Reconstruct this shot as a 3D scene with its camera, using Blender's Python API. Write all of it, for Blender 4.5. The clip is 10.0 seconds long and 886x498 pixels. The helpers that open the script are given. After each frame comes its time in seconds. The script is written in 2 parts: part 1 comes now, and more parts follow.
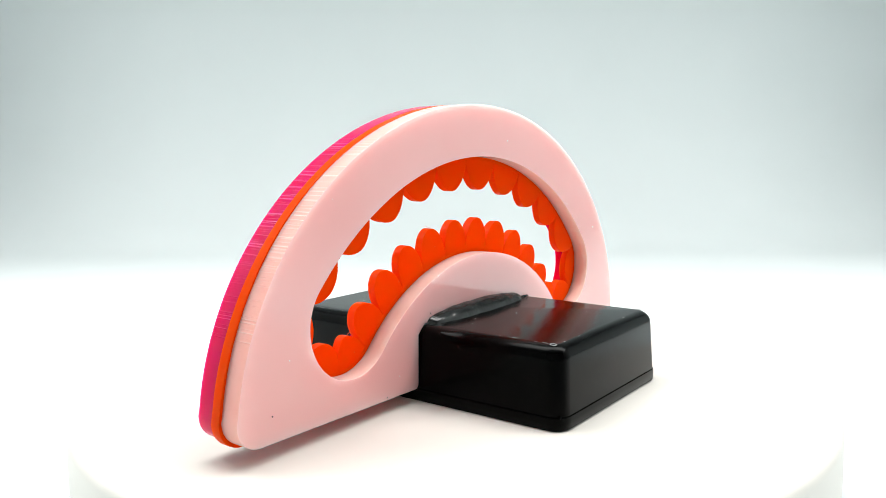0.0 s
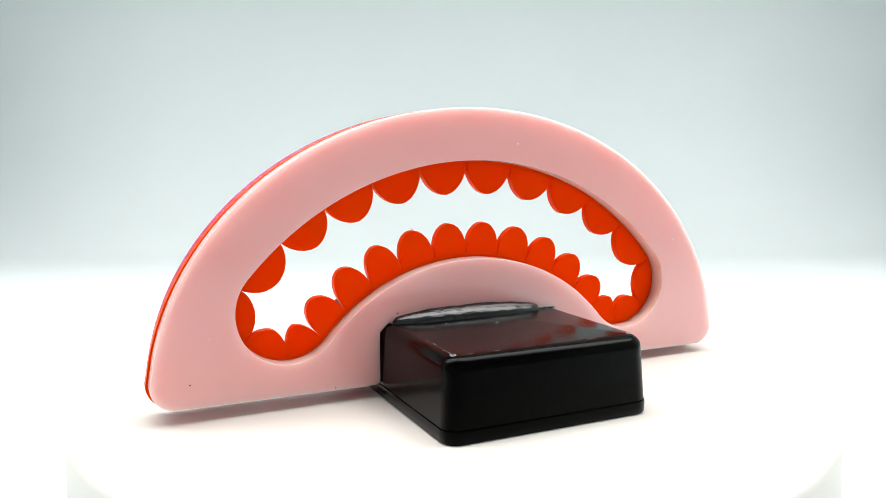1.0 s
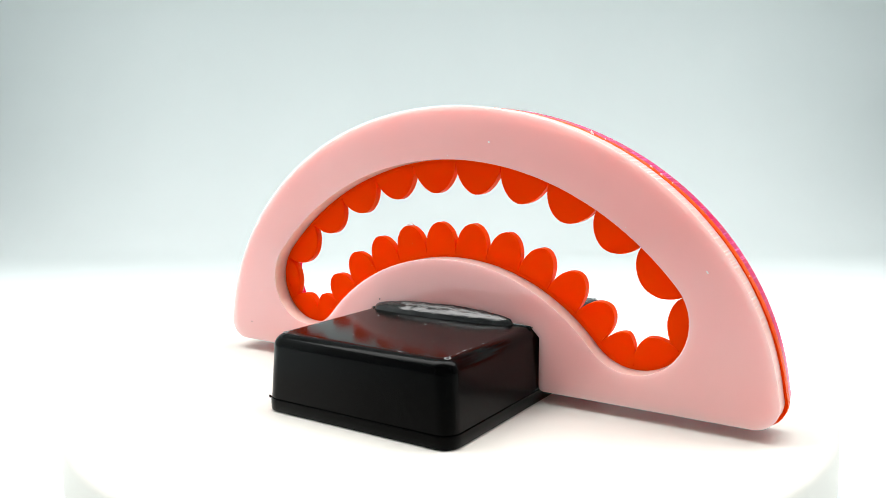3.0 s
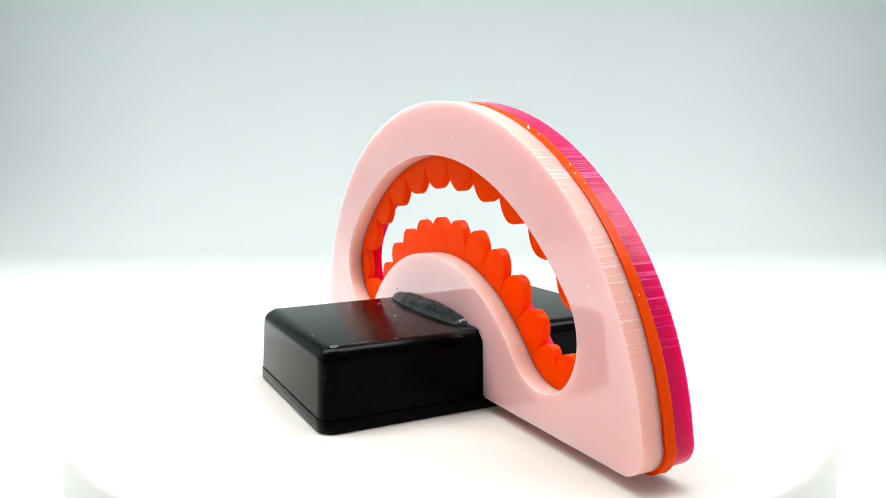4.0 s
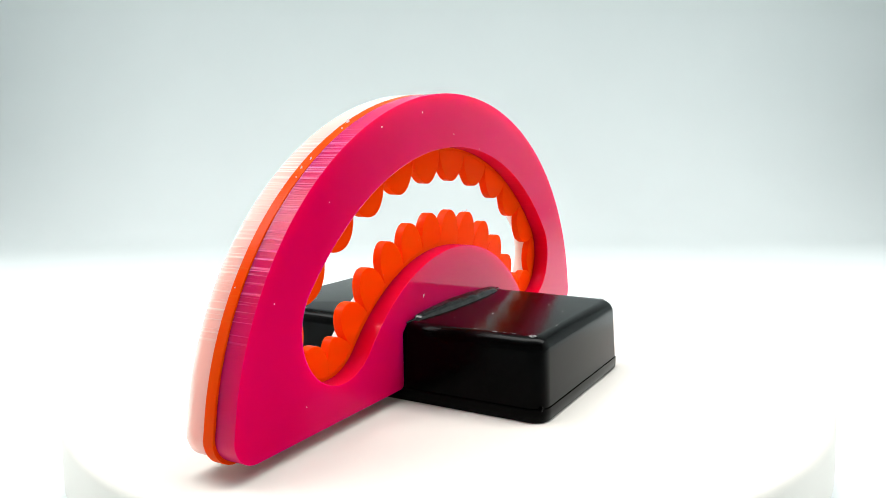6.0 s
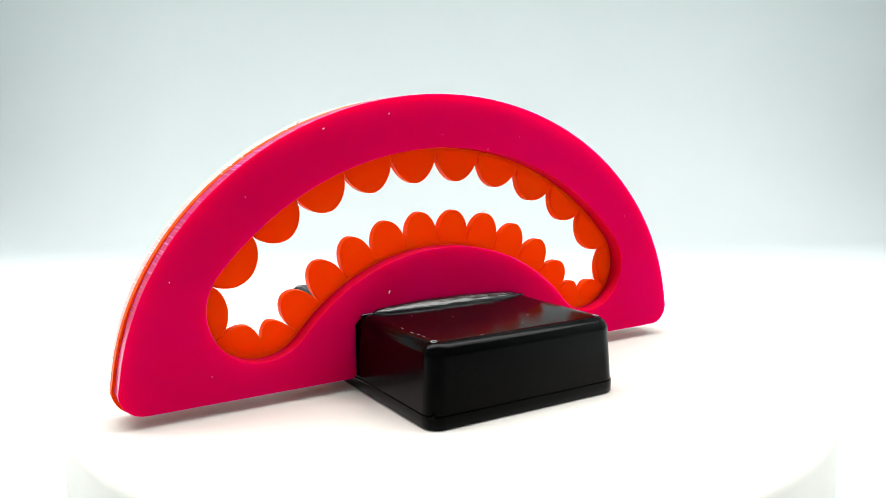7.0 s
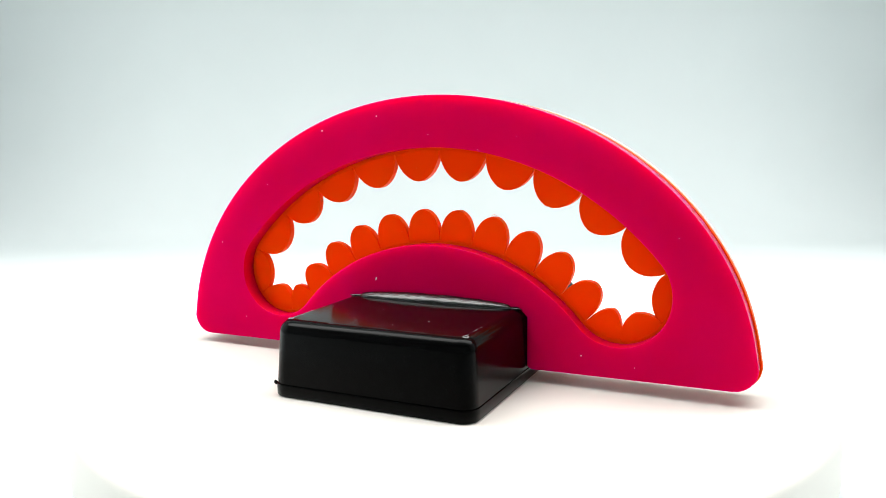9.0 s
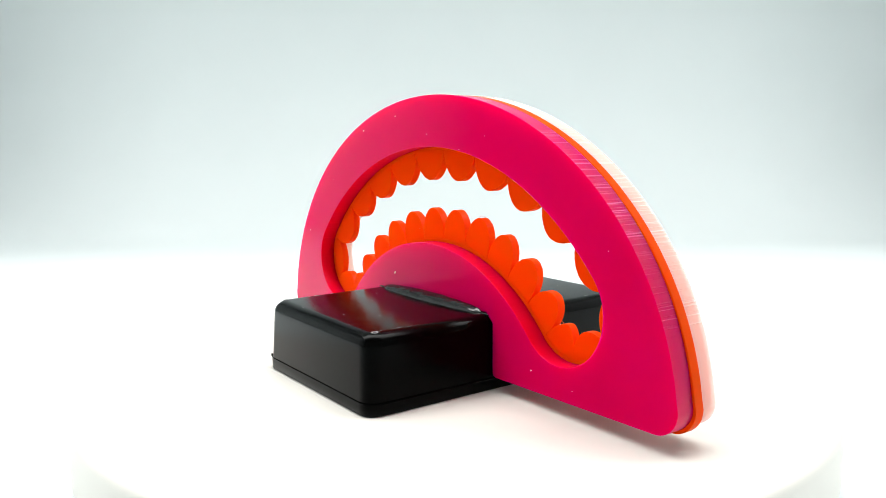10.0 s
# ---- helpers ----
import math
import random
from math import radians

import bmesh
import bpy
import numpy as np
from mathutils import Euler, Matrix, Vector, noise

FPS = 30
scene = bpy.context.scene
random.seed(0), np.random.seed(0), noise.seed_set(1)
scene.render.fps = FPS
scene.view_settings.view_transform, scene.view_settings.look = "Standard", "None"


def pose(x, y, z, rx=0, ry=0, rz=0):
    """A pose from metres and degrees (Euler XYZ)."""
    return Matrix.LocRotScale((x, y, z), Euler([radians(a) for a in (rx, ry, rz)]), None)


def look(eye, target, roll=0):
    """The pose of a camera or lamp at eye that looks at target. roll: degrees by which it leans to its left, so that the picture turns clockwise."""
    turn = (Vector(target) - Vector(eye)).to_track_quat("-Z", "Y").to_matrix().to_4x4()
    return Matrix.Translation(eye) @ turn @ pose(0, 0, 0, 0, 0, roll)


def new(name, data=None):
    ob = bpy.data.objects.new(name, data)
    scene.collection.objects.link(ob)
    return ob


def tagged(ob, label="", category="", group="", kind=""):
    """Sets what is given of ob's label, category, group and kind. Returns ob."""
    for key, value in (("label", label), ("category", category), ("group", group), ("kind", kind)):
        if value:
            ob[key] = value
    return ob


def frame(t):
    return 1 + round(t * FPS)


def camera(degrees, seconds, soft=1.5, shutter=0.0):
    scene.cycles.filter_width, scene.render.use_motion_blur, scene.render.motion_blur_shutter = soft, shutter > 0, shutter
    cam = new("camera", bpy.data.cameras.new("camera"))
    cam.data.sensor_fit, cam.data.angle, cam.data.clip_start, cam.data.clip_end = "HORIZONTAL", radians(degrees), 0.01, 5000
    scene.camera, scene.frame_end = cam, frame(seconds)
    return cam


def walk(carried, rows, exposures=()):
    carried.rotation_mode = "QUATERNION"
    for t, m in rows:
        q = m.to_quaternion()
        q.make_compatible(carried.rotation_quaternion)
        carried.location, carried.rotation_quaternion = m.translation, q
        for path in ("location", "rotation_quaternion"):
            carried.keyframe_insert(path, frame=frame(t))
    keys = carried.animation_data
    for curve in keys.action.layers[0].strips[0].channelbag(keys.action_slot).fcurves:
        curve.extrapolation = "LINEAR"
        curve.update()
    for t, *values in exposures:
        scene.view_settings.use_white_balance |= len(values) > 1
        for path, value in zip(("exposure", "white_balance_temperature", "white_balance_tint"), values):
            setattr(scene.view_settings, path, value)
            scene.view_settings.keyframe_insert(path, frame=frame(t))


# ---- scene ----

MM = 0.001
cam = camera(58.95, 10.0, soft=0.6)
EYE = Vector((0.0, -0.2628, 0.0767))
# seconds, yaw, pitch, roll of the hand-steadied camera
AIM = [(0, 0.67, -7.10, -0.44), (2, 0.48, -6.72, -0.40), (3.5, 0.35, -7.10, -0.37), (5, 0.31, -7.53, -0.37),
       (6, 0.29, -7.78, -0.38), (8, 0.63, -7.75, -0.39), (10, 0.73, -7.81, -0.39)]


def aim(yaw, pitch, roll):
    y, p = radians(yaw), radians(pitch)
    way = Vector((-math.sin(y) * math.cos(p), math.cos(y) * math.cos(p), math.sin(p)))
    return look(EYE, EYE + way, roll)


EXPOSURES = [(0.0, -0.03), (2.0, 0.0), (5.5, -0.04), (7.5, 0.10), (10.0, 0.07)]
walk(cam, [(t, aim(y, p, r)) for t, y, p, r in AIM], EXPOSURES)

# seconds and heading of the turning platter, slightly uneven
TURNS = [(0, 53.63), (2, -3.10), (3.5, -48.0), (5, -91.07), (6, -119.5), (8, -176.05), (10, -233.14)]


# ---- world and lights ----
world = bpy.data.worlds.new("room")
scene.world = world
world.use_nodes = True
world.node_tree.nodes["Background"].inputs[0].default_value = (0.75, 0.85, 0.9, 1)
world.node_tree.nodes["Background"].inputs[1].default_value = 0.03


def area(name, size_x, size_y, power, colour, m, spread=180):
    data = bpy.data.lights.new(name, "AREA")
    data.shape, data.size, data.size_y, data.energy, data.color = "RECTANGLE", size_x, size_y, power, colour
    data.spread = radians(spread)
    ob = new(name, data)
    ob.matrix_world = m
    return ob


for x, power in ((-0.325, 3.45), (0.325, 3.25)):
    area("led_panel_light", 0.62, 0.26, power, (1.0, 0.985, 0.97), look((x, 0.02, 0.572), (x, 0.02, 0)), 140)


# ---- materials ----
def material(name):
    m = bpy.data.materials.new(name)
    m.use_nodes = True
    nt = m.node_tree
    return m, nt, nt.nodes["Principled BSDF"], nt.nodes["Material Output"]


def node(nt, kind, **values):
    n = nt.nodes.new(kind)
    for k, v in values.items():
        n.inputs[k].default_value = v
    return n


def mapped_noise(nt, scale, detail, stretch=(1, 1, 1)):
    co = nt.nodes.new("ShaderNodeTexCoord")
    mp = nt.nodes.new("ShaderNodeMapping")
    mp.inputs["Scale"].default_value = stretch
    nt.links.new(co.outputs["Object"], mp.inputs["Vector"])
    n = node(nt, "ShaderNodeTexNoise", Scale=scale, Detail=detail)
    nt.links.new(mp.outputs[0], n.inputs["Vector"])
    return n


def tint(nt, bsdf, fac, dark, light, low=0.3, high=0.7):
    ramp = nt.nodes.new("ShaderNodeValToRGB")
    ramp.color_ramp.elements[0].position, ramp.color_ramp.elements[1].position = low, high
    ramp.color_ramp.elements[0].color, ramp.color_ramp.elements[1].color = (*dark, 1), (*light, 1)
    nt.links.new(fac, ramp.inputs[0])
    nt.links.new(ramp.outputs[0], bsdf.inputs["Base Color"])
    return ramp


def bump(nt, bsdf, height, strength, distance):
    b = node(nt, "ShaderNodeBump", Strength=strength, Distance=distance)
    nt.links.new(height, b.inputs["Height"])
    nt.links.new(b.outputs[0], bsdf.inputs["Normal"])
    return b


def rough(nt, bsdf, fac, low, high):
    r = nt.nodes.new("ShaderNodeMapRange")
    r.inputs["To Min"].default_value, r.inputs["To Max"].default_value = low, high
    nt.links.new(fac, r.inputs["Value"])
    nt.links.new(r.outputs[0], bsdf.inputs["Roughness"])


def polish(nt, shader, ior, share, base, low, high, relief, distance):
    """Clear polish over a shader that grows towards grazing views as on clear plastic."""
    gloss = node(nt, "ShaderNodeBsdfGlossy", Color=(0.96, 0.98, 0.98, 1))
    rough(nt, gloss, mapped_noise(nt, 30, 5).outputs[0], low, high)
    bump(nt, gloss, relief, 0.10, distance)
    fresnel = node(nt, "ShaderNodeFresnel", IOR=ior)
    scale = node(nt, "ShaderNodeMath")
    scale.operation, scale.use_clamp = "MULTIPLY_ADD", True
    nt.links.new(fresnel.outputs[0], scale.inputs[0])
    scale.inputs[1].default_value = share
    scale.inputs[2].default_value = base
    mix = nt.nodes.new("ShaderNodeMixShader")
    nt.links.new(scale.outputs[0], mix.inputs[0])
    nt.links.new(shader, mix.inputs[1])
    nt.links.new(gloss.outputs[0], mix.inputs[2])
    return mix.outputs[0]


def through_light(nt, b, colour, share):
    """Let part of the light pass on through the milky sheet."""
    tr = nt.nodes.new("ShaderNodeBsdfTranslucent")
    tr.inputs["Color"].default_value = (*colour, 1)
    mix = node(nt, "ShaderNodeMixShader", Fac=share)
    nt.links.new(b.outputs[0], mix.inputs[1])
    nt.links.new(tr.outputs[0], mix.inputs[2])
    return mix.outputs[0]


def body(b, depth, weight):
    b.inputs["Specular IOR Level"].default_value = 0.0
    b.inputs["Roughness"].default_value = 0.5
    b.inputs["Subsurface Weight"].default_value = weight
    b.inputs["Subsurface Radius"].default_value = depth
    b.inputs["Subsurface Scale"].default_value = 1.0


def acrylic(name, dark, light, gloss, glow, share, depth, weight, shine, matt=0.03):
    """Cast acrylic sheet: milky body, polished face."""
    m, nt, b, out = material(name)
    tint(nt, b, mapped_noise(nt, 22, 3).outputs[0], dark, light)
    body(b, depth, weight)
    inner = through_light(nt, b, glow, share)
    top = polish(nt, inner, 1.49, shine, -matt, gloss * 0.6, gloss * 1.6, mapped_noise(nt, 70, 2).outputs[0], 0.0003)
    nt.links.new(top, out.inputs["Surface"])
    return m


def cut_edge(name, dark, light, glow, share, depth, weight, shine, relief=0.35):
    """Laser-cut edge: fine ripples across the sheet's thickness, their glints painted as stripes, stronger in some
    stretches.
    """
    m, nt, b, out = material(name)
    n = mapped_noise(nt, 1500, 5, (1, 0.012, 1))
    broad = mapped_noise(nt, 38, 3, (1, 0.05, 1))
    ramp = nt.nodes.new("ShaderNodeMapRange")
    ramp.inputs["From Min"].default_value, ramp.inputs["From Max"].default_value = 0.44, 0.66
    ramp.inputs["To Min"].default_value, ramp.inputs["To Max"].default_value = 0.3, 1.3
    nt.links.new(broad.outputs[0], ramp.inputs["Value"])
    # the ripples and their painted glints fade out near the feet and the crown
    co = nt.nodes.new("ShaderNodeTexCoord")
    axes = nt.nodes.new("ShaderNodeSeparateXYZ")
    nt.links.new(co.outputs["Object"], axes.inputs[0])
    upper = nt.nodes.new("ShaderNodeMapRange")
    upper.inputs["From Min"].default_value, upper.inputs["From Max"].default_value = 0.028, 0.036
    nt.links.new(axes.outputs["Z"], upper.inputs["Value"])
    below = nt.nodes.new("ShaderNodeMapRange")
    below.inputs["From Min"].default_value, below.inputs["From Max"].default_value = 0.084, 0.076
    nt.links.new(axes.outputs["Z"], below.inputs["Value"])
    zone = node(nt, "ShaderNodeMath")
    zone.operation = "MULTIPLY"
    nt.links.new(upper.outputs[0], zone.inputs[0])
    nt.links.new(below.outputs[0], zone.inputs[1])
    marked = node(nt, "ShaderNodeMath")
    marked.operation = "MULTIPLY"
    nt.links.new(zone.outputs[0], marked.inputs[0])
    nt.links.new(ramp.outputs[0], marked.inputs[1])
    mix = node(nt, "ShaderNodeMath")
    mix.operation = "MULTIPLY"
    crisp = nt.nodes.new("ShaderNodeMapRange")
    crisp.inputs["From Min"].default_value, crisp.inputs["From Max"].default_value = 0.50, 0.70
    nt.links.new(n.outputs[0], crisp.inputs["Value"])
    nt.links.new(crisp.outputs[0], mix.inputs[0])
    nt.links.new(marked.outputs[0], mix.inputs[1])
    tint(nt, b, mix.outputs[0], dark, light, 0.1, 0.6)
    body(b, depth, weight)
    bump(nt, b, mix.outputs[0], relief, 0.0012)
    inner = through_light(nt, b, glow, share)
    top = polish(nt, inner, 1.49, shine, -0.03 * shine, 0.10, 0.22, mix.outputs[0], 0.004 * relief)
    nt.links.new(top, out.inputs["Surface"])
    return m


PINK_DEEP, MAGENTA_DEEP, ORANGE_DEEP = (0.0090, 0.0085, 0.0080), (0.011, 0.0004, 0.0028), (0.0030, 0.0008, 0.0002)
PINK = acrylic("pink_acrylic", (1.0, 0.405, 0.390), (1.0, 0.455, 0.440), 0.03, (1.0, 0.62, 0.58), 0.10, PINK_DEEP, 1.0, 1.8, 0.01)
PINK_EDGE = cut_edge("pink_cut_edge", (0.96, 0.40, 0.35), (0.98, 0.62, 0.56), (0.98, 0.60, 0.54), 0.1, PINK_DEEP, 1.0, 0.5, 0.6)
# slot wall painted paler than the face for light glowing through the sheet
PINK_SLOT = cut_edge("pink_slot_edge", (1.0, 0.56, 0.49), (1.0, 0.60, 0.53), (1.0, 0.72, 0.60), 0.1, PINK_DEEP, 1.0, 0.7, 0.06)
MAGENTA = acrylic("magenta_acrylic", (0.59, 0.0008, 0.064), (0.65, 0.0011, 0.078), 0.025, (0.98, 0.004, 0.11), 0.10, MAGENTA_DEEP, 1.0, 1.45, 0.085)
MAGENTA_EDGE = cut_edge("magenta_cut_edge", (0.52, 0.003, 0.070), (0.90, 0.10, 0.30), (0.95, 0.01, 0.13), 0.1, MAGENTA_DEEP, 1.0, 0.8, 0.9)
# redder base than the face, standing for the glow inside the slot
MAGENTA_SLOT = cut_edge("magenta_slot_edge", (0.72, 0.002, 0.034), (0.78, 0.004, 0.042), (1.0, 0.010, 0.05), 0.15, MAGENTA_DEEP, 1.0, 0.4, 0.05)
ORANGE = acrylic("orange_acrylic", (1.0, 0.066, 0.0012), (1.0, 0.082, 0.002), 0.16, (1.0, 0.12, 0.002), 0.40, ORANGE_DEEP, 0.6, 0.4)
ORANGE_EDGE = cut_edge("orange_cut_edge", (1.0, 0.066, 0.002), (1.0, 0.092, 0.004), (1.0, 0.12, 0.004), 0.30, ORANGE_DEEP, 0.6, 0.3, 0.2)


def black_plastic():
    """Moulded black plastic: almost black face on, glossy at a slant."""
    m, nt, b, out = material("black_abs_plastic")
    tint(nt, b, mapped_noise(nt, 30, 4).outputs[0], (0.0003, 0.0003, 0.0003), (0.0010, 0.0010, 0.0010))
    b.inputs["Specular IOR Level"].default_value = 0.0
    add = node(nt, "ShaderNodeMath")
    add.operation = "ADD"
    nt.links.new(mapped_noise(nt, 2600, 2).outputs[0], add.inputs[0])
    nt.links.new(mapped_noise(nt, 150, 3).outputs[0], add.inputs[1])
    top = polish(nt, b.outputs[0], 1.5, 0.65, -0.0235, 0.11, 0.20, add.outputs[0], 0.00015)
    nt.links.new(top, out.inputs["Surface"])
    return m


def black_glue():
    m, nt, b, out = material("black_glue")
    b.inputs["Base Color"].default_value = (0.004, 0.004, 0.004, 1)
    b.inputs["Roughness"].default_value = 0.07
    b.inputs["Specular IOR Level"].default_value = 0.45
    bump(nt, b, mapped_noise(nt, 420, 3, (1, 2, 1)).outputs[0], 0.35, 0.0006)
    return m


def plain(name, dark, light, scale, low, high, relief=0.0, fine=600):
    m, nt, b, out = material(name)
    tint(nt, b, mapped_noise(nt, scale, 4).outputs[0], dark, light)
    rough(nt, b, mapped_noise(nt, scale * 3, 3).outputs[0], low, high)
    if relief:
        bump(nt, b, mapped_noise(nt, fine, 3).outputs[0], relief, 0.0002)
    return m


BLACK = black_plastic()
GLUE = black_glue()
PLATTER = plain("white_platter_plastic", (0.675, 0.648, 0.603), (0.705, 0.678, 0.633), 8, 0.35, 0.5, 0.05)
BASE = plain("white_base_plastic", (0.74, 0.725, 0.70), (0.77, 0.755, 0.73), 8, 0.4, 0.55)
CLOTH = plain("white_tent_cloth", (0.735, 0.785, 0.787), (0.775, 0.825, 0.827), 5, 0.8, 0.95, 0.1, 900)
HOUSING = plain("lamp_housing", (0.5, 0.5, 0.5), (0.6, 0.6, 0.6), 10, 0.4, 0.6)
FLECK = plain("pale_plastic_chip", (0.75, 0.70, 0.68), (0.85, 0.82, 0.80), 300, 0.5, 0.7)
# pale tone for real scuffs and for the painted highlight on the box edges
SCUFF_GLINT = plain("scuff_glint_plastic", (0.08, 0.085, 0.085), (0.40, 0.42, 0.42), 1400, 0.3, 0.5)
ORANGE_CRUMB = plain("orange_crumb", (0.90, 0.09, 0.004), (0.98, 0.16, 0.02), 500, 0.3, 0.5)
SOOT = plain("dark_speck", (0.02, 0.02, 0.02), (0.04, 0.03, 0.03), 300, 0.5, 0.7)


# ---- mesh helpers ----
def mesh_of(name, bm, materials, sharp=35):
    me = bpy.data.meshes.new(name)
    bmesh.ops.recalc_face_normals(bm, faces=bm.faces)
    bm.to_mesh(me)
    bm.free()
    for m in materials:
        me.materials.append(m)
    for p in me.polygons:
        p.use_smooth = True
    me.set_sharp_from_angle(angle=radians(sharp))
    return me


def part(name, bm, materials, parent=None, label="", sharp=35):
    ob = new(name, mesh_of(name, bm, materials, sharp))
    ob.parent = parent
    return tagged(ob, label)


def soften(ob, width, segments=2, angle=40):
    mod = ob.modifiers.new("worn_edges", "BEVEL")
    mod.width, mod.segments, mod.limit_method, mod.angle_limit = width, segments, "ANGLE", radians(angle)
    mod.harden_normals = False
    return ob


def sheet(loops, y0, y1):
    """A flat sheet in the xz plane with the first loop as outline and the others as holes, from y0 to y1. Cut edges take the second material."""
    bm = bmesh.new()
    edges = []
    holes = {(round(Vector((x, 0, z)).x, 6), round(Vector((x, 0, z)).z, 6)) for pts in loops[1:] for x, z in pts}
    for pts in loops:
        vs = [bm.verts.new((x, y0, z)) for x, z in pts]
        edges += [bm.edges.new((vs[i], vs[(i + 1) % len(vs)])) for i in range(len(vs))]
    bmesh.ops.triangle_fill(bm, edges=edges, use_beauty=True, use_dissolve=False)
    front = bm.faces[:]
    grown = bmesh.ops.extrude_face_region(bm, geom=front, use_keep_orig=True)
    bmesh.ops.translate(bm, verts=[v for v in grown["geom"] if isinstance(v, bmesh.types.BMVert)], vec=(0, y1 - y0, 0))
    bm.normal_update()
    for f in bm.faces:
        f.material_index = 0 if abs(f.normal.y) > 0.5 else 1
        if f.material_index and all((round(v.co.x, 6), round(v.co.z, 6)) in holes for v in f.verts):
            f.material_index = 2
    return bm


def arc(cx, cz, r, a0, a1, n):
    return [(cx + r * math.cos(radians(a0 + (a1 - a0) * i / n)), cz + r * math.sin(radians(a0 + (a1 - a0) * i / n))) for i in range(n + 1)]


# ---- tent ----
FLOOR_Z = -0.024


def light_tent():
    bm = bmesh.new()
    half, back, r = 0.66, 0.66, 0.18
    profile = [(-0.55, FLOOR_Z), (0.0, FLOOR_Z)]
    profile += [(back - r + r * math.sin(radians(a)), FLOOR_Z + r - r * math.cos(radians(a))) for a in range(0, 91, 5)]
    profile += [(back, 0.40), (back, 0.60)]
    cols = [-half, -0.3, 0.0, 0.3, half]
    grid = [[bm.verts.new((x, y, z)) for y, z in profile] for x in cols]
    for a, b in zip(grid, grid[1:]):
        for i in range(len(profile) - 1):
            bm.faces.new((a[i], a[i + 1], b[i + 1], b[i]))
    ob = part("backdrop", bm, [CLOTH], None, sharp=60)
    mod = ob.modifiers.new("thickness", "SOLIDIFY")
    mod.thickness, mod.offset = 0.002, -1
    tagged(ob, "seamless white cloth sweep curving up behind the turntable", "backdrop", kind="structure")

    for name, x in (("wall_west", -half - 0.004), ("wall_east", half + 0.004)):
        bm = bmesh.new()
        bmesh.ops.create_cube(bm, size=1, matrix=Matrix.LocRotScale((x, 0.055, 0.29), None, (0.004, 1.21, 0.64)))
        tagged(part(name, bm, [CLOTH]), "white cloth side of the photo tent", "wall", kind="structure")
    # unseen front cloth, added to bounce light onto the ornament's near faces
    bm = bmesh.new()
    bmesh.ops.create_cube(bm, size=1, matrix=Matrix.LocRotScale((0, -0.553, 0.29), None, (1.32, 0.004, 0.63)))
    tagged(part("fill_wall_south", bm, [CLOTH]), "added white cloth across the tent's front that bounces light back", "wall", kind="structure")
    bm = bmesh.new()
    bmesh.ops.create_cube(bm, size=1, matrix=Matrix.LocRotScale((0, 0.055, 0.612), None, (1.34, 1.21, 0.004)))
    tagged(part("ceiling", bm, [CLOTH]), "white cloth roof of the photo tent", "ceiling", kind="structure")


light_tent()


def led_panel(x):
    root = tagged(new("led_panel"), "flat white LED panel under the tent roof", "lamp", "roof panels")
    root.location = (x, 0.02, 0.61)
    bm = bmesh.new()
    bmesh.ops.create_cube(bm, size=1, matrix=Matrix.LocRotScale((0, 0, -0.016), None, (0.64, 0.30, 0.03)))
    bmesh.ops.bevel(bm, geom=bm.edges[:], offset=0.004, segments=2, affect="EDGES")
    part("housing", bm, [HOUSING], root)


led_panel(-0.325)
led_panel(0.325)


# ---- turntable ----
RIM = 0.1206


def lathe(profile, n=128):
    bm = bmesh.new()
    rings = []
    for r, z in profile:
        if r == 0:
            rings.append([bm.verts.new((0, 0, z))])
        else:
            rings.append([bm.verts.new((r * math.cos(2 * math.pi * i / n), r * math.sin(2 * math.pi * i / n), z)) for i in range(n)])
    for a, b in zip(rings, rings[1:]):
        for i in range(n):
            j = (i + 1) % n
            if len(a) == 1:
                bm.faces.new((a[0], b[i], b[j]))
            elif len(b) == 1:
                bm.faces.new((a[i], a[j], b[0]))
            else:
                bm.faces.new((a[i], a[j], b[j], b[i]))
    return bm


def turntable():
    root = tagged(new("turntable"), "round white plastic motorised turntable on the cloth", "turntable")
    root.location = (0, 0, FLOOR_Z)
    top = -FLOOR_Z
    edge = [(RIM - 0.003 + 0.003 * math.sin(radians(a)), top - 0.003 + 0.003 * math.cos(radians(a))) for a in range(0, 91, 10)]
    platter = part("platter", lathe([(0, top), (0.06, top), *edge, (RIM, 0.006), (RIM - 0.002, 0.0055), (0, 0.0055)]), [PLATTER], root)
    part("base", lathe([(0, 0.005), (RIM - 0.006, 0.005), (RIM - 0.005, 0.004), (RIM - 0.005, 0.0), (0, 0.0)]), [BASE], root)
    return platter


PLATE = turntable()


# ---- the ornament ----
# sheet middle, underside height, outline half axes; mouth slot: middle radius, its centre's height, half width, end angle
X0, Y0, Z0 = 4.87, -0.79, 4.08
OUT_A, OUT_B = 103.05, 87.85
MID, MID_Z, HALF, END = 81.97, -27.27, 16.19, 49.6
# enclosure: middle, half width, ends, height
BOX_X, BOX_W, BOX_Y0, BOX_Y1, BOX_H = 4.6, 33.7, -58.2, 51.66, 23.6


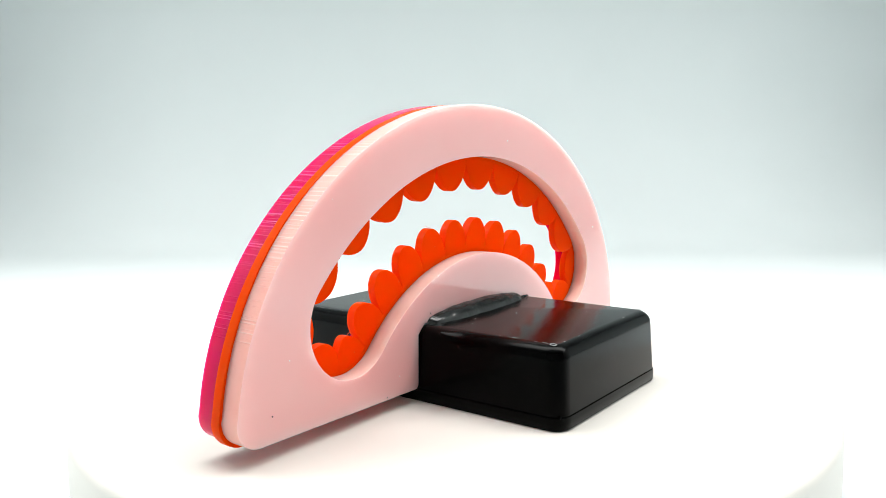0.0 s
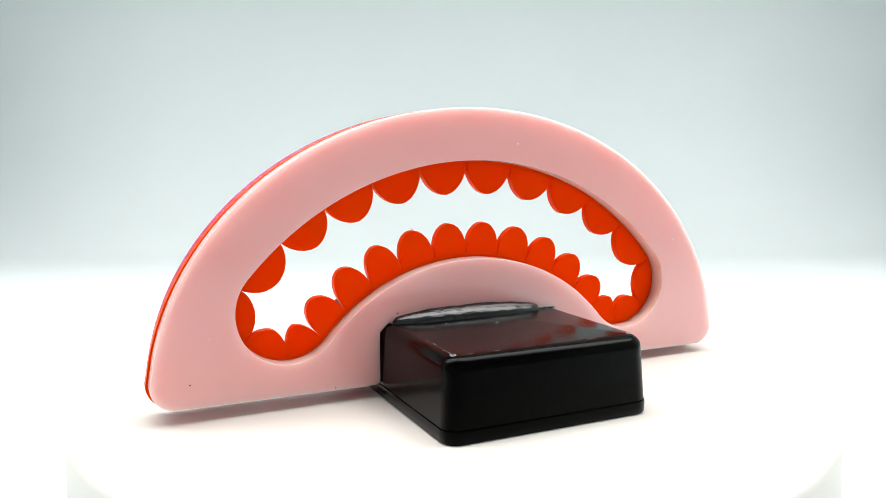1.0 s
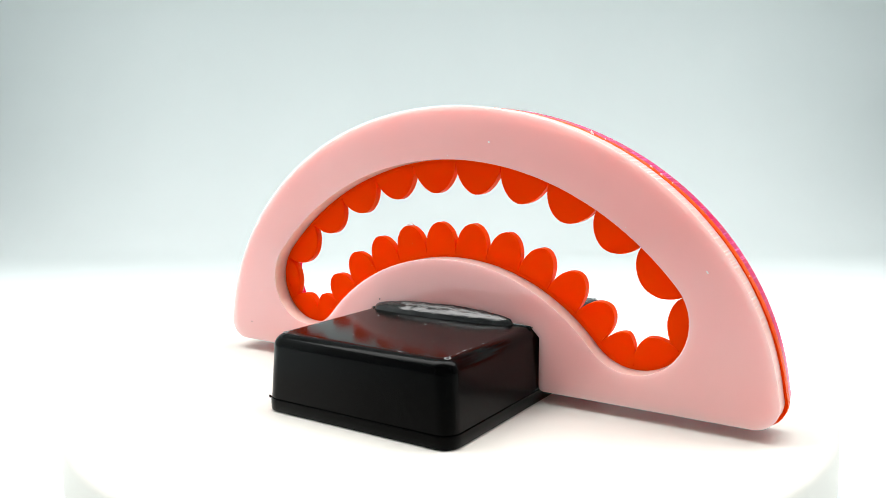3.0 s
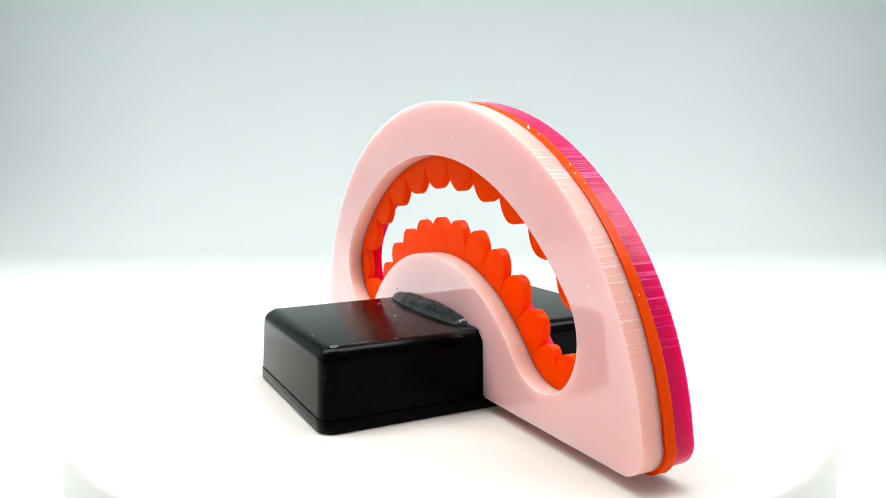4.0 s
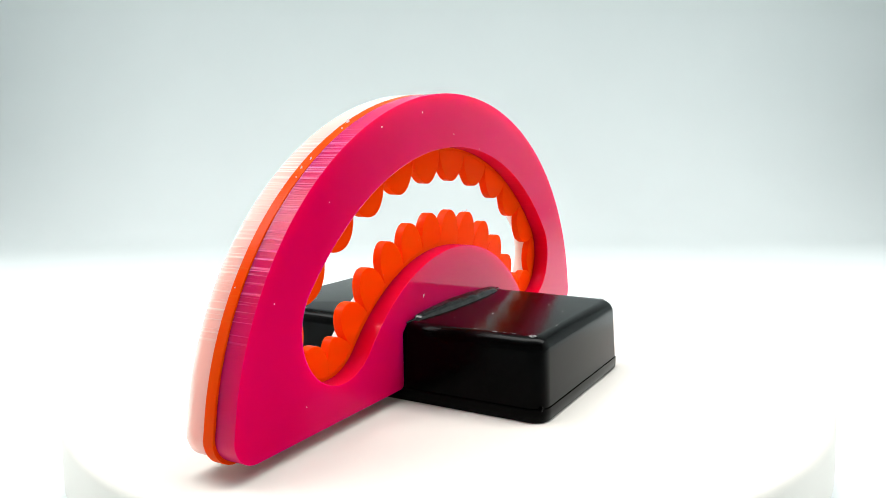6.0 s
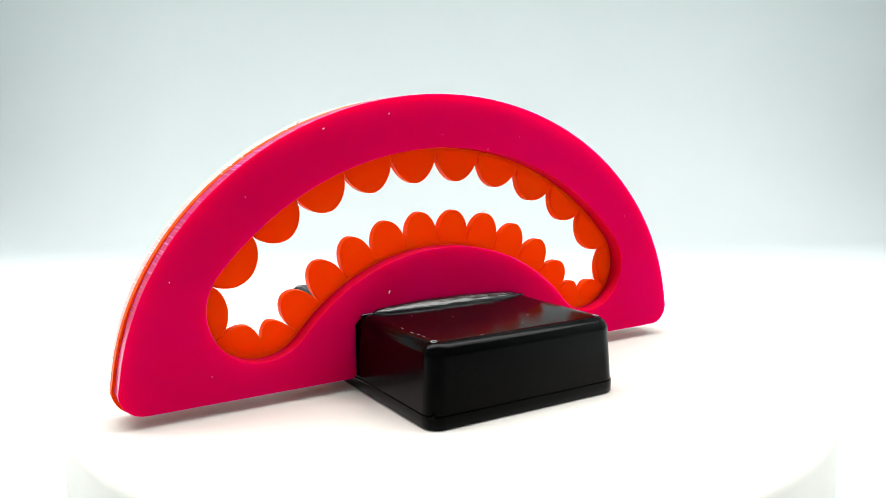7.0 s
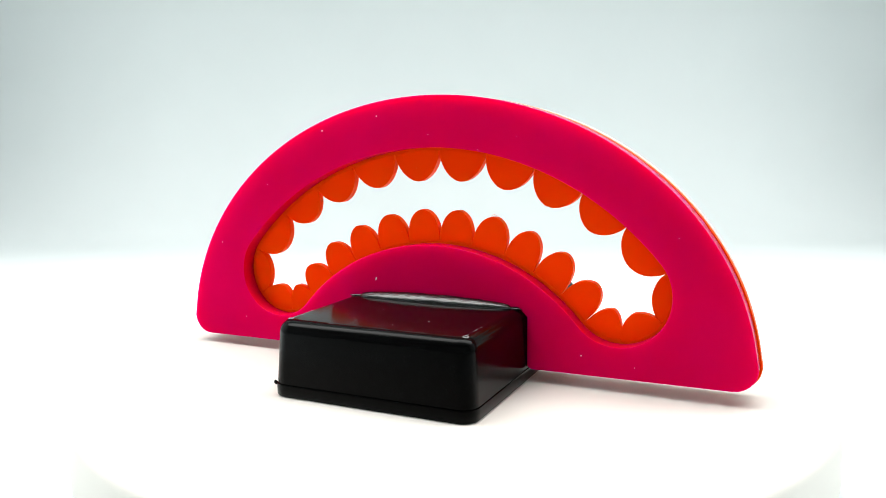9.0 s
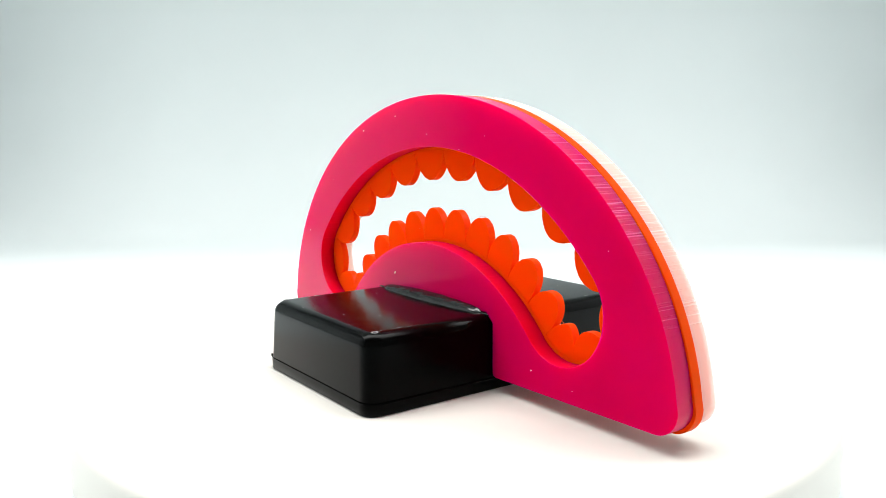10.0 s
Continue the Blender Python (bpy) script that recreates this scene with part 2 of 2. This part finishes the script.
def outline(grow=0.0, corner=7.0, drop=0.0):
    """Half ellipse with rounded feet and a notch for the enclosure."""
    a, b = OUT_A + grow, OUT_B + grow
    start = math.degrees(math.asin(corner / b))
    pts = []
    for i in range(97):
        t = radians(start + (180 - 2 * start) * i / 96)
        pts.append((a * math.cos(t), b * math.sin(t)))
    x_edge = pts[0][0]
    foot = arc(x_edge - corner + 0.2, corner, corner, -90, 0, 8)
    foot_left = [(-x, z) for x, z in reversed(foot)]
    nl, nr, top = BOX_X - X0 - BOX_W + 0.1, BOX_X - X0 + BOX_W - 0.1, BOX_H - Z0 + 0.3
    r = 1.6
    notch = arc(nl - r, r, r, -90, 0, 4) + [(nl, top - 3)] + [(nl + 3, top), (nr - 3, top), (nr, top - 3)] + arc(nr + r, r, r, 180, 270, 4)
    pts = pts[1:-1]
    loop = pts + foot_left + notch + foot
    return [((X0 + x) * MM, (Z0 + z - drop) * MM) for x, z in loop]


def slot_point(s, inset):
    """Point and inward normal at the way s (mm, from the top, over the right-hand half) along the mouth slot, drawn in by inset."""
    h = HALF - inset
    upper, cap = (MID + HALF) * radians(END), HALF * math.pi
    if s <= upper:
        t = s / (MID + HALF)
        return ((MID + h) * math.sin(t), MID_Z + (MID + h) * math.cos(t)), (-math.sin(t), -math.cos(t))
    if s <= upper + cap:
        t = radians(90 - END) - (s - upper) / HALF
        cx, cz = MID * math.sin(radians(END)), MID_Z + MID * math.cos(radians(END))
        return (cx + h * math.cos(t), cz + h * math.sin(t)), (-math.cos(t), -math.sin(t))
    t = radians(END) - (s - upper - cap) / (MID - HALF)
    return ((MID - h) * math.sin(t), MID_Z + (MID - h) * math.cos(t)), (math.sin(t), math.cos(t))


S_UP, S_CAP, S_LOW = (MID + HALF) * radians(END), HALF * math.pi, (MID - HALF) * radians(END)


def slot(inset=0.0):
    total = S_UP + S_CAP + S_LOW
    half = [slot_point(total * i / 150, inset)[0] for i in range(151)]
    loop = half + [(-x, z) for x, z in reversed(half[1:-1])]
    return [((X0 + x) * MM, (Z0 + z) * MM) for x, z in loop]


def tooth_outline(s0, s1, height, power, inset, mirror, lean):
    pts = []
    n = 22
    for i in range(n + 1):
        u = -math.cos(math.pi * i / n)
        (x, z), (nx, nz) = slot_point((s0 + s1) / 2 + (s1 - s0) / 2 * u * 0.985, inset)
        (_, _), (mx, mz) = slot_point((s0 + s1) / 2, inset)
        k = lean
        dx, dz = nx * (1 - k) + mx * k, nz * (1 - k) + mz * k
        v = height * (1 - abs(u) ** 1.85) ** power if abs(u) < 1 else 0.0
        pts.append((x + dx * v, z + dz * v))
    root = []
    for i in range(9):
        (x, z), (nx, nz) = slot_point(s1 + (s0 - s1) * i / 8, inset)
        root.append((x - nx * 0.9, z - nz * 0.9))
    loop = pts + root
    return [((X0 - 0.5 + (-x if mirror else x)) * MM, (Z0 + z) * MM) for x, z in loop]


def enclosure(root):
    """Black plastic box with rounded corners and a shallow lid underneath."""
    def rounded(hw, y0, y1, r, n=6):
        out = []
        for cx, cy, a in ((hw - r, y1 - r, 0), (-hw + r, y1 - r, 90), (-hw + r, y0 + r, 180), (hw - r, y0 + r, 270)):
            out += [(cx + r * math.cos(radians(a + 90 * i / n)), cy + r * math.sin(radians(a + 90 * i / n))) for i in range(n + 1)]
        return out

    def stack(levels):
        bm = bmesh.new()
        rings = []
        for z, inset, r in levels:
            rings.append([bm.verts.new(((BOX_X + x) * MM, y * MM, z * MM)) for x, y in rounded(BOX_W - inset, BOX_Y0 + inset, BOX_Y1 - inset, r)])
        n = len(rings[0])
        for a, b in zip(rings, rings[1:]):
            for i in range(n):
                bm.faces.new((a[i], a[(i + 1) % n], b[(i + 1) % n], b[i]))
        bm.faces.new(rings[0])
        bm.faces.new(rings[-1])
        return bm

    r = 3.8
    levels = [(4.15, 1.4, 4.4), (4.2, 0.35, 4.8), (4.6, 0.37, 4.8), (BOX_H - r - 0.5, 1.08, 5.0)]
    levels += [(BOX_H - r + r * math.sin(radians(a)), 1.1 + r - r * math.cos(radians(a)), max(5.0 - (r - r * math.cos(radians(a))) * 0.6, 1.0)) for a in range(0, 91, 15)]
    part("box_body", stack(levels), [BLACK], root, "glossy black plastic enclosure", 50)
    part("box_lid", stack([(0.0, 1.0, 4.2), (0.15, 0.45, 4.6), (0.6, 0.1, 5.0), (3.5, 0.0, 5.2), (3.95, 0.12, 5.0), (4.1, 0.6, 4.6)]), [BLACK], root, "thin black lid under the enclosure", 50)


def glue_bead(root, side, x_from, x_to, rise, reach):
    """A smeared lens of glue between the enclosure's top and a sheet."""
    bm = bmesh.new()
    y_face = Y0 + side * 7.5
    rows = []
    n, m = 40, 9
    for i in range(n + 1):
        f = i / n
        x = x_from + (x_to - x_from) * f
        swell = max(math.sin(math.pi * f), 0.0) ** 0.32
        wob = 1 + 0.06 * noise.noise(Vector((x * 0.22, side * 3, 0.5)))
        ring = []
        for j in range(m + 1):
            a = math.pi / 2 * j / m
            dy = reach * swell * wob * math.sin(a) ** 1.2
            dz = rise * swell * wob * math.cos(a) ** 1.2
            dz += 0.05 * noise.noise(Vector((x * 0.6, dy, side))) * swell
            ring.append(bm.verts.new(((X0 + x) * MM, (y_face + side * dy) * MM, (BOX_H - 0.05 + max(dz, -0.02)) * MM)))
        ring.append(bm.verts.new(((X0 + x) * MM, y_face * MM, (BOX_H - 0.3) * MM)))
        rows.append(ring)
    for a, b in zip(rows, rows[1:]):
        for j in range(len(a)):
            k = (j + 1) % len(a)
            bm.faces.new((a[j], a[k], b[k], b[j]))
    bm.faces.new(rows[0])
    bm.faces.new(rows[-1])
    part("glue_bead", bm, [GLUE], root, "uneven bead of shiny black glue", 70)


def chip(name, x, y, z, size, materials, parent, stretch=1.0, turn=0.0, flat="y"):
    """A tiny irregular crumb that clings to a face."""
    rng = random.Random(round(x * 91 + z * 37 + y * 13))
    bm = bmesh.new()
    bmesh.ops.create_icosphere(bm, subdivisions=1, radius=0.36 * size * MM)
    for v in bm.verts:
        v.co *= rng.uniform(0.7, 1.25)
    thin = (stretch, 0.45, 1.0) if flat == "y" else (stretch, 1.0, 0.45)
    axis = "Y" if flat == "y" else "Z"
    bmesh.ops.transform(bm, matrix=Matrix.Translation((x * MM, y * MM, z * MM)) @ Matrix.Rotation(radians(turn), 4, axis) @ Matrix.Diagonal((*thin, 1)), verts=bm.verts)
    return part(name, bm, materials, parent)


def wisp(x, y, z, span, bend, parent):
    """A hair-thin curl of melted orange plastic."""
    bm = bmesh.new()
    rings = []
    for i in range(9):
        f = i / 8
        px, pz = x + span * f, z + bend * math.sin(math.pi * f * 0.9) + 0.3 * f
        r = 0.09 * (1 - 0.6 * f)
        rings.append([bm.verts.new(((px) * MM, (y + r * math.cos(a)) * MM, (pz + r * math.sin(a)) * MM)) for a in (0.0, 2.1, 4.2)])
    for a, b in zip(rings, rings[1:]):
        for k in range(3):
            bm.faces.new((a[k], a[(k + 1) % 3], b[(k + 1) % 3], b[k]))
    bm.faces.new(rings[0])
    bm.faces.new(rings[-1])
    part("plastic_burr", bm, [ORANGE_CRUMB], parent)


def small_marks(root, pink, orange, magenta):
    front, back = Y0 - 7.52, Y0 + 7.52
    for x, z, d, k, a in ((83, 41.2, 0.7, 2.0, 60), (15.5, 76.2, 0.8, 1.6, 0), (0.4, 72.1, 0.5, 1, 0), (-43, 6, 0.5, 1, 0), (60, 52, 0.4, 1, 0), (-86, 20, 0.6, 1.2, 30), (-70, 60, 0.4, 1, 0)):
        chip("dust_speck", X0 + x, front, Z0 + z, d, [FLECK], pink, k, a)
    for x, z, d in ((-28, 22.5, 0.9), (-48.8, 0.8, 0.7), (-92, 7, 0.8)):
        chip("dark_speck", X0 + x, front, Z0 + z, d, [SOOT], pink)
    for x, z, d, k, a in ((41.7, 77, 0.7, 1.4, 20), (19.9, 81.5, 0.6, 1.5, 70), (0.6, 75, 0.5, 1, 0), (21.2, 25.9, 0.7, 2.6, 75), (-51.5, 6.1, 0.6, 1.5, 10),
                          (-30, 74, 0.4, 1, 0), (66, 58, 0.4, 1, 0), (88, 36, 0.5, 1.3, 40), (-80, 44, 0.4, 1, 0), (-17, 70, 0.45, 1, 0), (78, 8, 0.5, 1, 0), (-68, 4, 0.4, 1.4, 0)):
        chip("dust_speck", X0 + x, back, Z0 + z, d, [FLECK], magenta, k, a)
    for x, y, d, k, a in ((1, -22, 0.7, 1.7, 30), (-14, -16, 0.5, 1.4, 0), (-20, -19, 0.5, 1.6, 70), (16, -40, 0.4, 1, 0), (-9, -45, 0.4, 1, 0), (9, 24, 0.5, 1, 0), (-12, 34, 0.45, 1.5, 20), (19, 16, 0.5, 1, 0), (-4, 42, 0.4, 1, 0)):
        chip("dust_speck", BOX_X + x, y, BOX_H + 0.05, d, [FLECK], root, k, a, "z")
    for x, z, d in ((-18, 42, 0.5), (14, 42, 0.45), (-36, 33, 0.5), (34, 34, 0.5), (8, 64, 0.4), (-40, 56, 0.4), (52, 14, 0.5), (-56, 15, 0.5)):
        chip("plastic_crumb", X0 + x, Y0 + (1.48 if x > 0 else -1.48), Z0 + z, d, [ORANGE_CRUMB], orange, 1.3)
    for z, dy, d, k in ((78.5, -0.5, 1.6, 1.8), (76.8, 0.3, 0.8, 1.2), (69.0, 0.5, 0.9, 1.5), (66.8, -0.1, 1.0, 1.3), (64.5, 0.6, 0.7, 1.0), (40.0, -0.4, 0.6, 1.0)):
        x = (OUT_A + 0.8) * math.sqrt(1 - ((z + 0.8) / (OUT_B + 0.8)) ** 2) + 0.1
        chip("pale_flake", X0 + x, Y0 + dy, Z0 + z, d, [FLECK], orange, k, 50)
    wisp(X0 - 21.5, Y0 - 0.5, Z0 + 47.6, 2.4, 0.6, orange)
    wisp(X0 - 19.0, Y0 + 0.8, Z0 + 48.1, -1.8, 0.5, orange)
    wisp(X0 - 57.5, Y0 + 0.2, Z0 + 19.6, 2.0, 0.9, orange)
    # scuffs and painted highlights along the enclosure's upper edges, close to its corners
    rng = random.Random(11)
    for sx in (-1, 1):
        for y in (-50, -46.5, -43.5, -40, -34, 29, 34, 37, 40.5, 43.5):
            x = BOX_X + sx * (BOX_W - 4.7 + rng.uniform(-0.35, 0.3))
            chip("scuff_glint_streak", x, y + rng.uniform(-0.8, 0.8), BOX_H - 0.05, rng.uniform(0.35, 0.6), [SCUFF_GLINT], root, rng.uniform(4.0, 8.0), 90 + rng.uniform(-6, 6), "z")
    for y, sy in ((BOX_Y0, 1), (BOX_Y1, -1)):
        for x in (-24, -17, 15, 23):
            chip("scuff_glint_streak", BOX_X + x + rng.uniform(-1, 1), y + sy * (4.7 + rng.uniform(-0.35, 0.3)), BOX_H - 0.05, rng.uniform(0.3, 0.45), [SCUFF_GLINT], root, rng.uniform(4.0, 8.0), rng.uniform(-6, 6), "z")
    chip("lid_burr", BOX_X + BOX_W - 1.2, BOX_Y1 - 1.3, 4.2, 2.2, [BLACK], root)
    chip("lid_burr", BOX_X - BOX_W + 1.3, BOX_Y0 + 1.4, 4.1, 1.6, [BLACK], root)
    # scuffed moulding marks near the enclosure's upper corners
    for sx in (-1, 1):
        for y in (BOX_Y0 + 5.6, BOX_Y1 - 5.6):
            bm = bmesh.new()
            rings = []
            cx, cz = BOX_X + sx * (BOX_W - 4.6), BOX_H - 0.06
            for i in range(14):
                a = 2 * math.pi * i / 14
                ring = []
                for k in range(5):
                    b = 2 * math.pi * k / 5
                    rr = 0.7 + 0.18 * math.cos(b)
                    u, v = rr * math.cos(a), 1.3 * rr * math.sin(a)
                    ring.append(bm.verts.new(((cx + u) * MM, (y + v) * MM, (cz - max(sx * u, 0.0) * 0.12 + 0.12 * math.sin(b)) * MM)))
                rings.append(ring)
            for i in range(14):
                p, q = rings[i], rings[(i + 1) % 14]
                for k in range(5):
                    bm.faces.new((p[k], p[(k + 1) % 5], q[(k + 1) % 5], q[k]))
            part("moulding_mark", bm, [SCUFF_GLINT], root, "pale scuffed ring")


def ornament():
    root = tagged(new("mouth_ornament"), "pink, orange and magenta acrylic mouth with teeth on a black box", "ornament")
    g = 0.03
    pink = part("pink_sheet", sheet([outline(), slot()], (Y0 - 7.5) * MM, (Y0 - 1.5 - g) * MM), [PINK, PINK_EDGE, PINK_SLOT], root, "pale milky pink acrylic sheet")
    soften(pink, 0.00022)
    orange = part("orange_sheet", sheet([outline(0.8, 7.3, 0.8), slot(1.05)], (Y0 - 1.5) * MM, (Y0 + 1.5) * MM), [ORANGE, ORANGE_EDGE, ORANGE_EDGE], root, "bright orange acrylic middle sheet")
    soften(orange, 0.00022)
    magenta = part("magenta_sheet", sheet([outline(), slot()], (Y0 + 1.5 + g) * MM, (Y0 + 7.5) * MM), [MAGENTA, MAGENTA_EDGE, MAGENTA_SLOT], root, "deep magenta acrylic sheet")
    soften(magenta, 0.00022)

    # the glued sheets stand slightly out of true
    pivot = Matrix.Translation((X0 * MM, Y0 * MM, Z0 * MM))
    askew = pivot @ Matrix.Rotation(radians(0.38), 4, "X") @ Matrix.Rotation(radians(0.33), 4, "Y") @ pivot.inverted()
    for ob in (pink, orange, magenta):
        ob.matrix_basis = askew

    # teeth: ways along the slot where neighbours meet
    upper = [(MID + HALF) * radians(a) for a in (0, 10, 20.2, 30.4, 40.6)] + [S_UP + HALF * radians(14)]
    cap = [S_UP + HALF * radians(a) for a in (14, 77, 133, 180)]
    low = [S_UP + S_CAP + (MID - HALF) * radians(END - a) for a in (49.6, 39.8, 29.9, 20.2, 10, 0)]
    rng = random.Random(4)
    spans = [(a, b, h, 0.55, 0.4) for (a, b), h in zip(zip(upper, upper[1:]), (10.2, 9.9, 9.3, 8.8, 8.6))]
    spans += [(a, b, h, 0.5, 0.45) for (a, b), h in zip(zip(cap, cap[1:]), (6.4, 8.0, 8.8))]
    spans += [(a, b, h, 0.42, 0.2) for (a, b), h in zip(zip(low, low[1:]), (10.2, 11.0, 11.0, 10.9, 10.8))]
    for mirror in (False, True):
        for i, (s0, s1, h, p, k) in enumerate(spans):
            thick = (1.44, 1.39)[i % 2] - (0.02 if mirror else 0.0)
            loop = tooth_outline(s0, s1, h + rng.uniform(-0.2, 0.2), p, 1.05, mirror, k)
            ob = part("tooth", sheet([loop], (Y0 - thick) * MM, (Y0 + thick) * MM), [ORANGE, ORANGE_EDGE], orange)
            soften(ob, 0.0004)

    enclosure(root)
    glue_bead(root, -1, -30.0, 25.0, 4.0, 4.6)
    glue_bead(root, -1, -32.0, 32.0, 0.9, 0.7)
    glue_bead(root, 1, -32.0, 32.0, 0.7, 0.6)
    glue_bead(root, 1, -29.0, 28.0, 2.6, 3.4)
    small_marks(root, pink, orange, magenta)
    return root


MOUTH = ornament()


def motions():
    rows = [(t, pose(0, 0, 0, 0, 0, a)) for t, a in TURNS]
    walk(MOUTH, rows)
    walk(PLATE, rows)


motions()
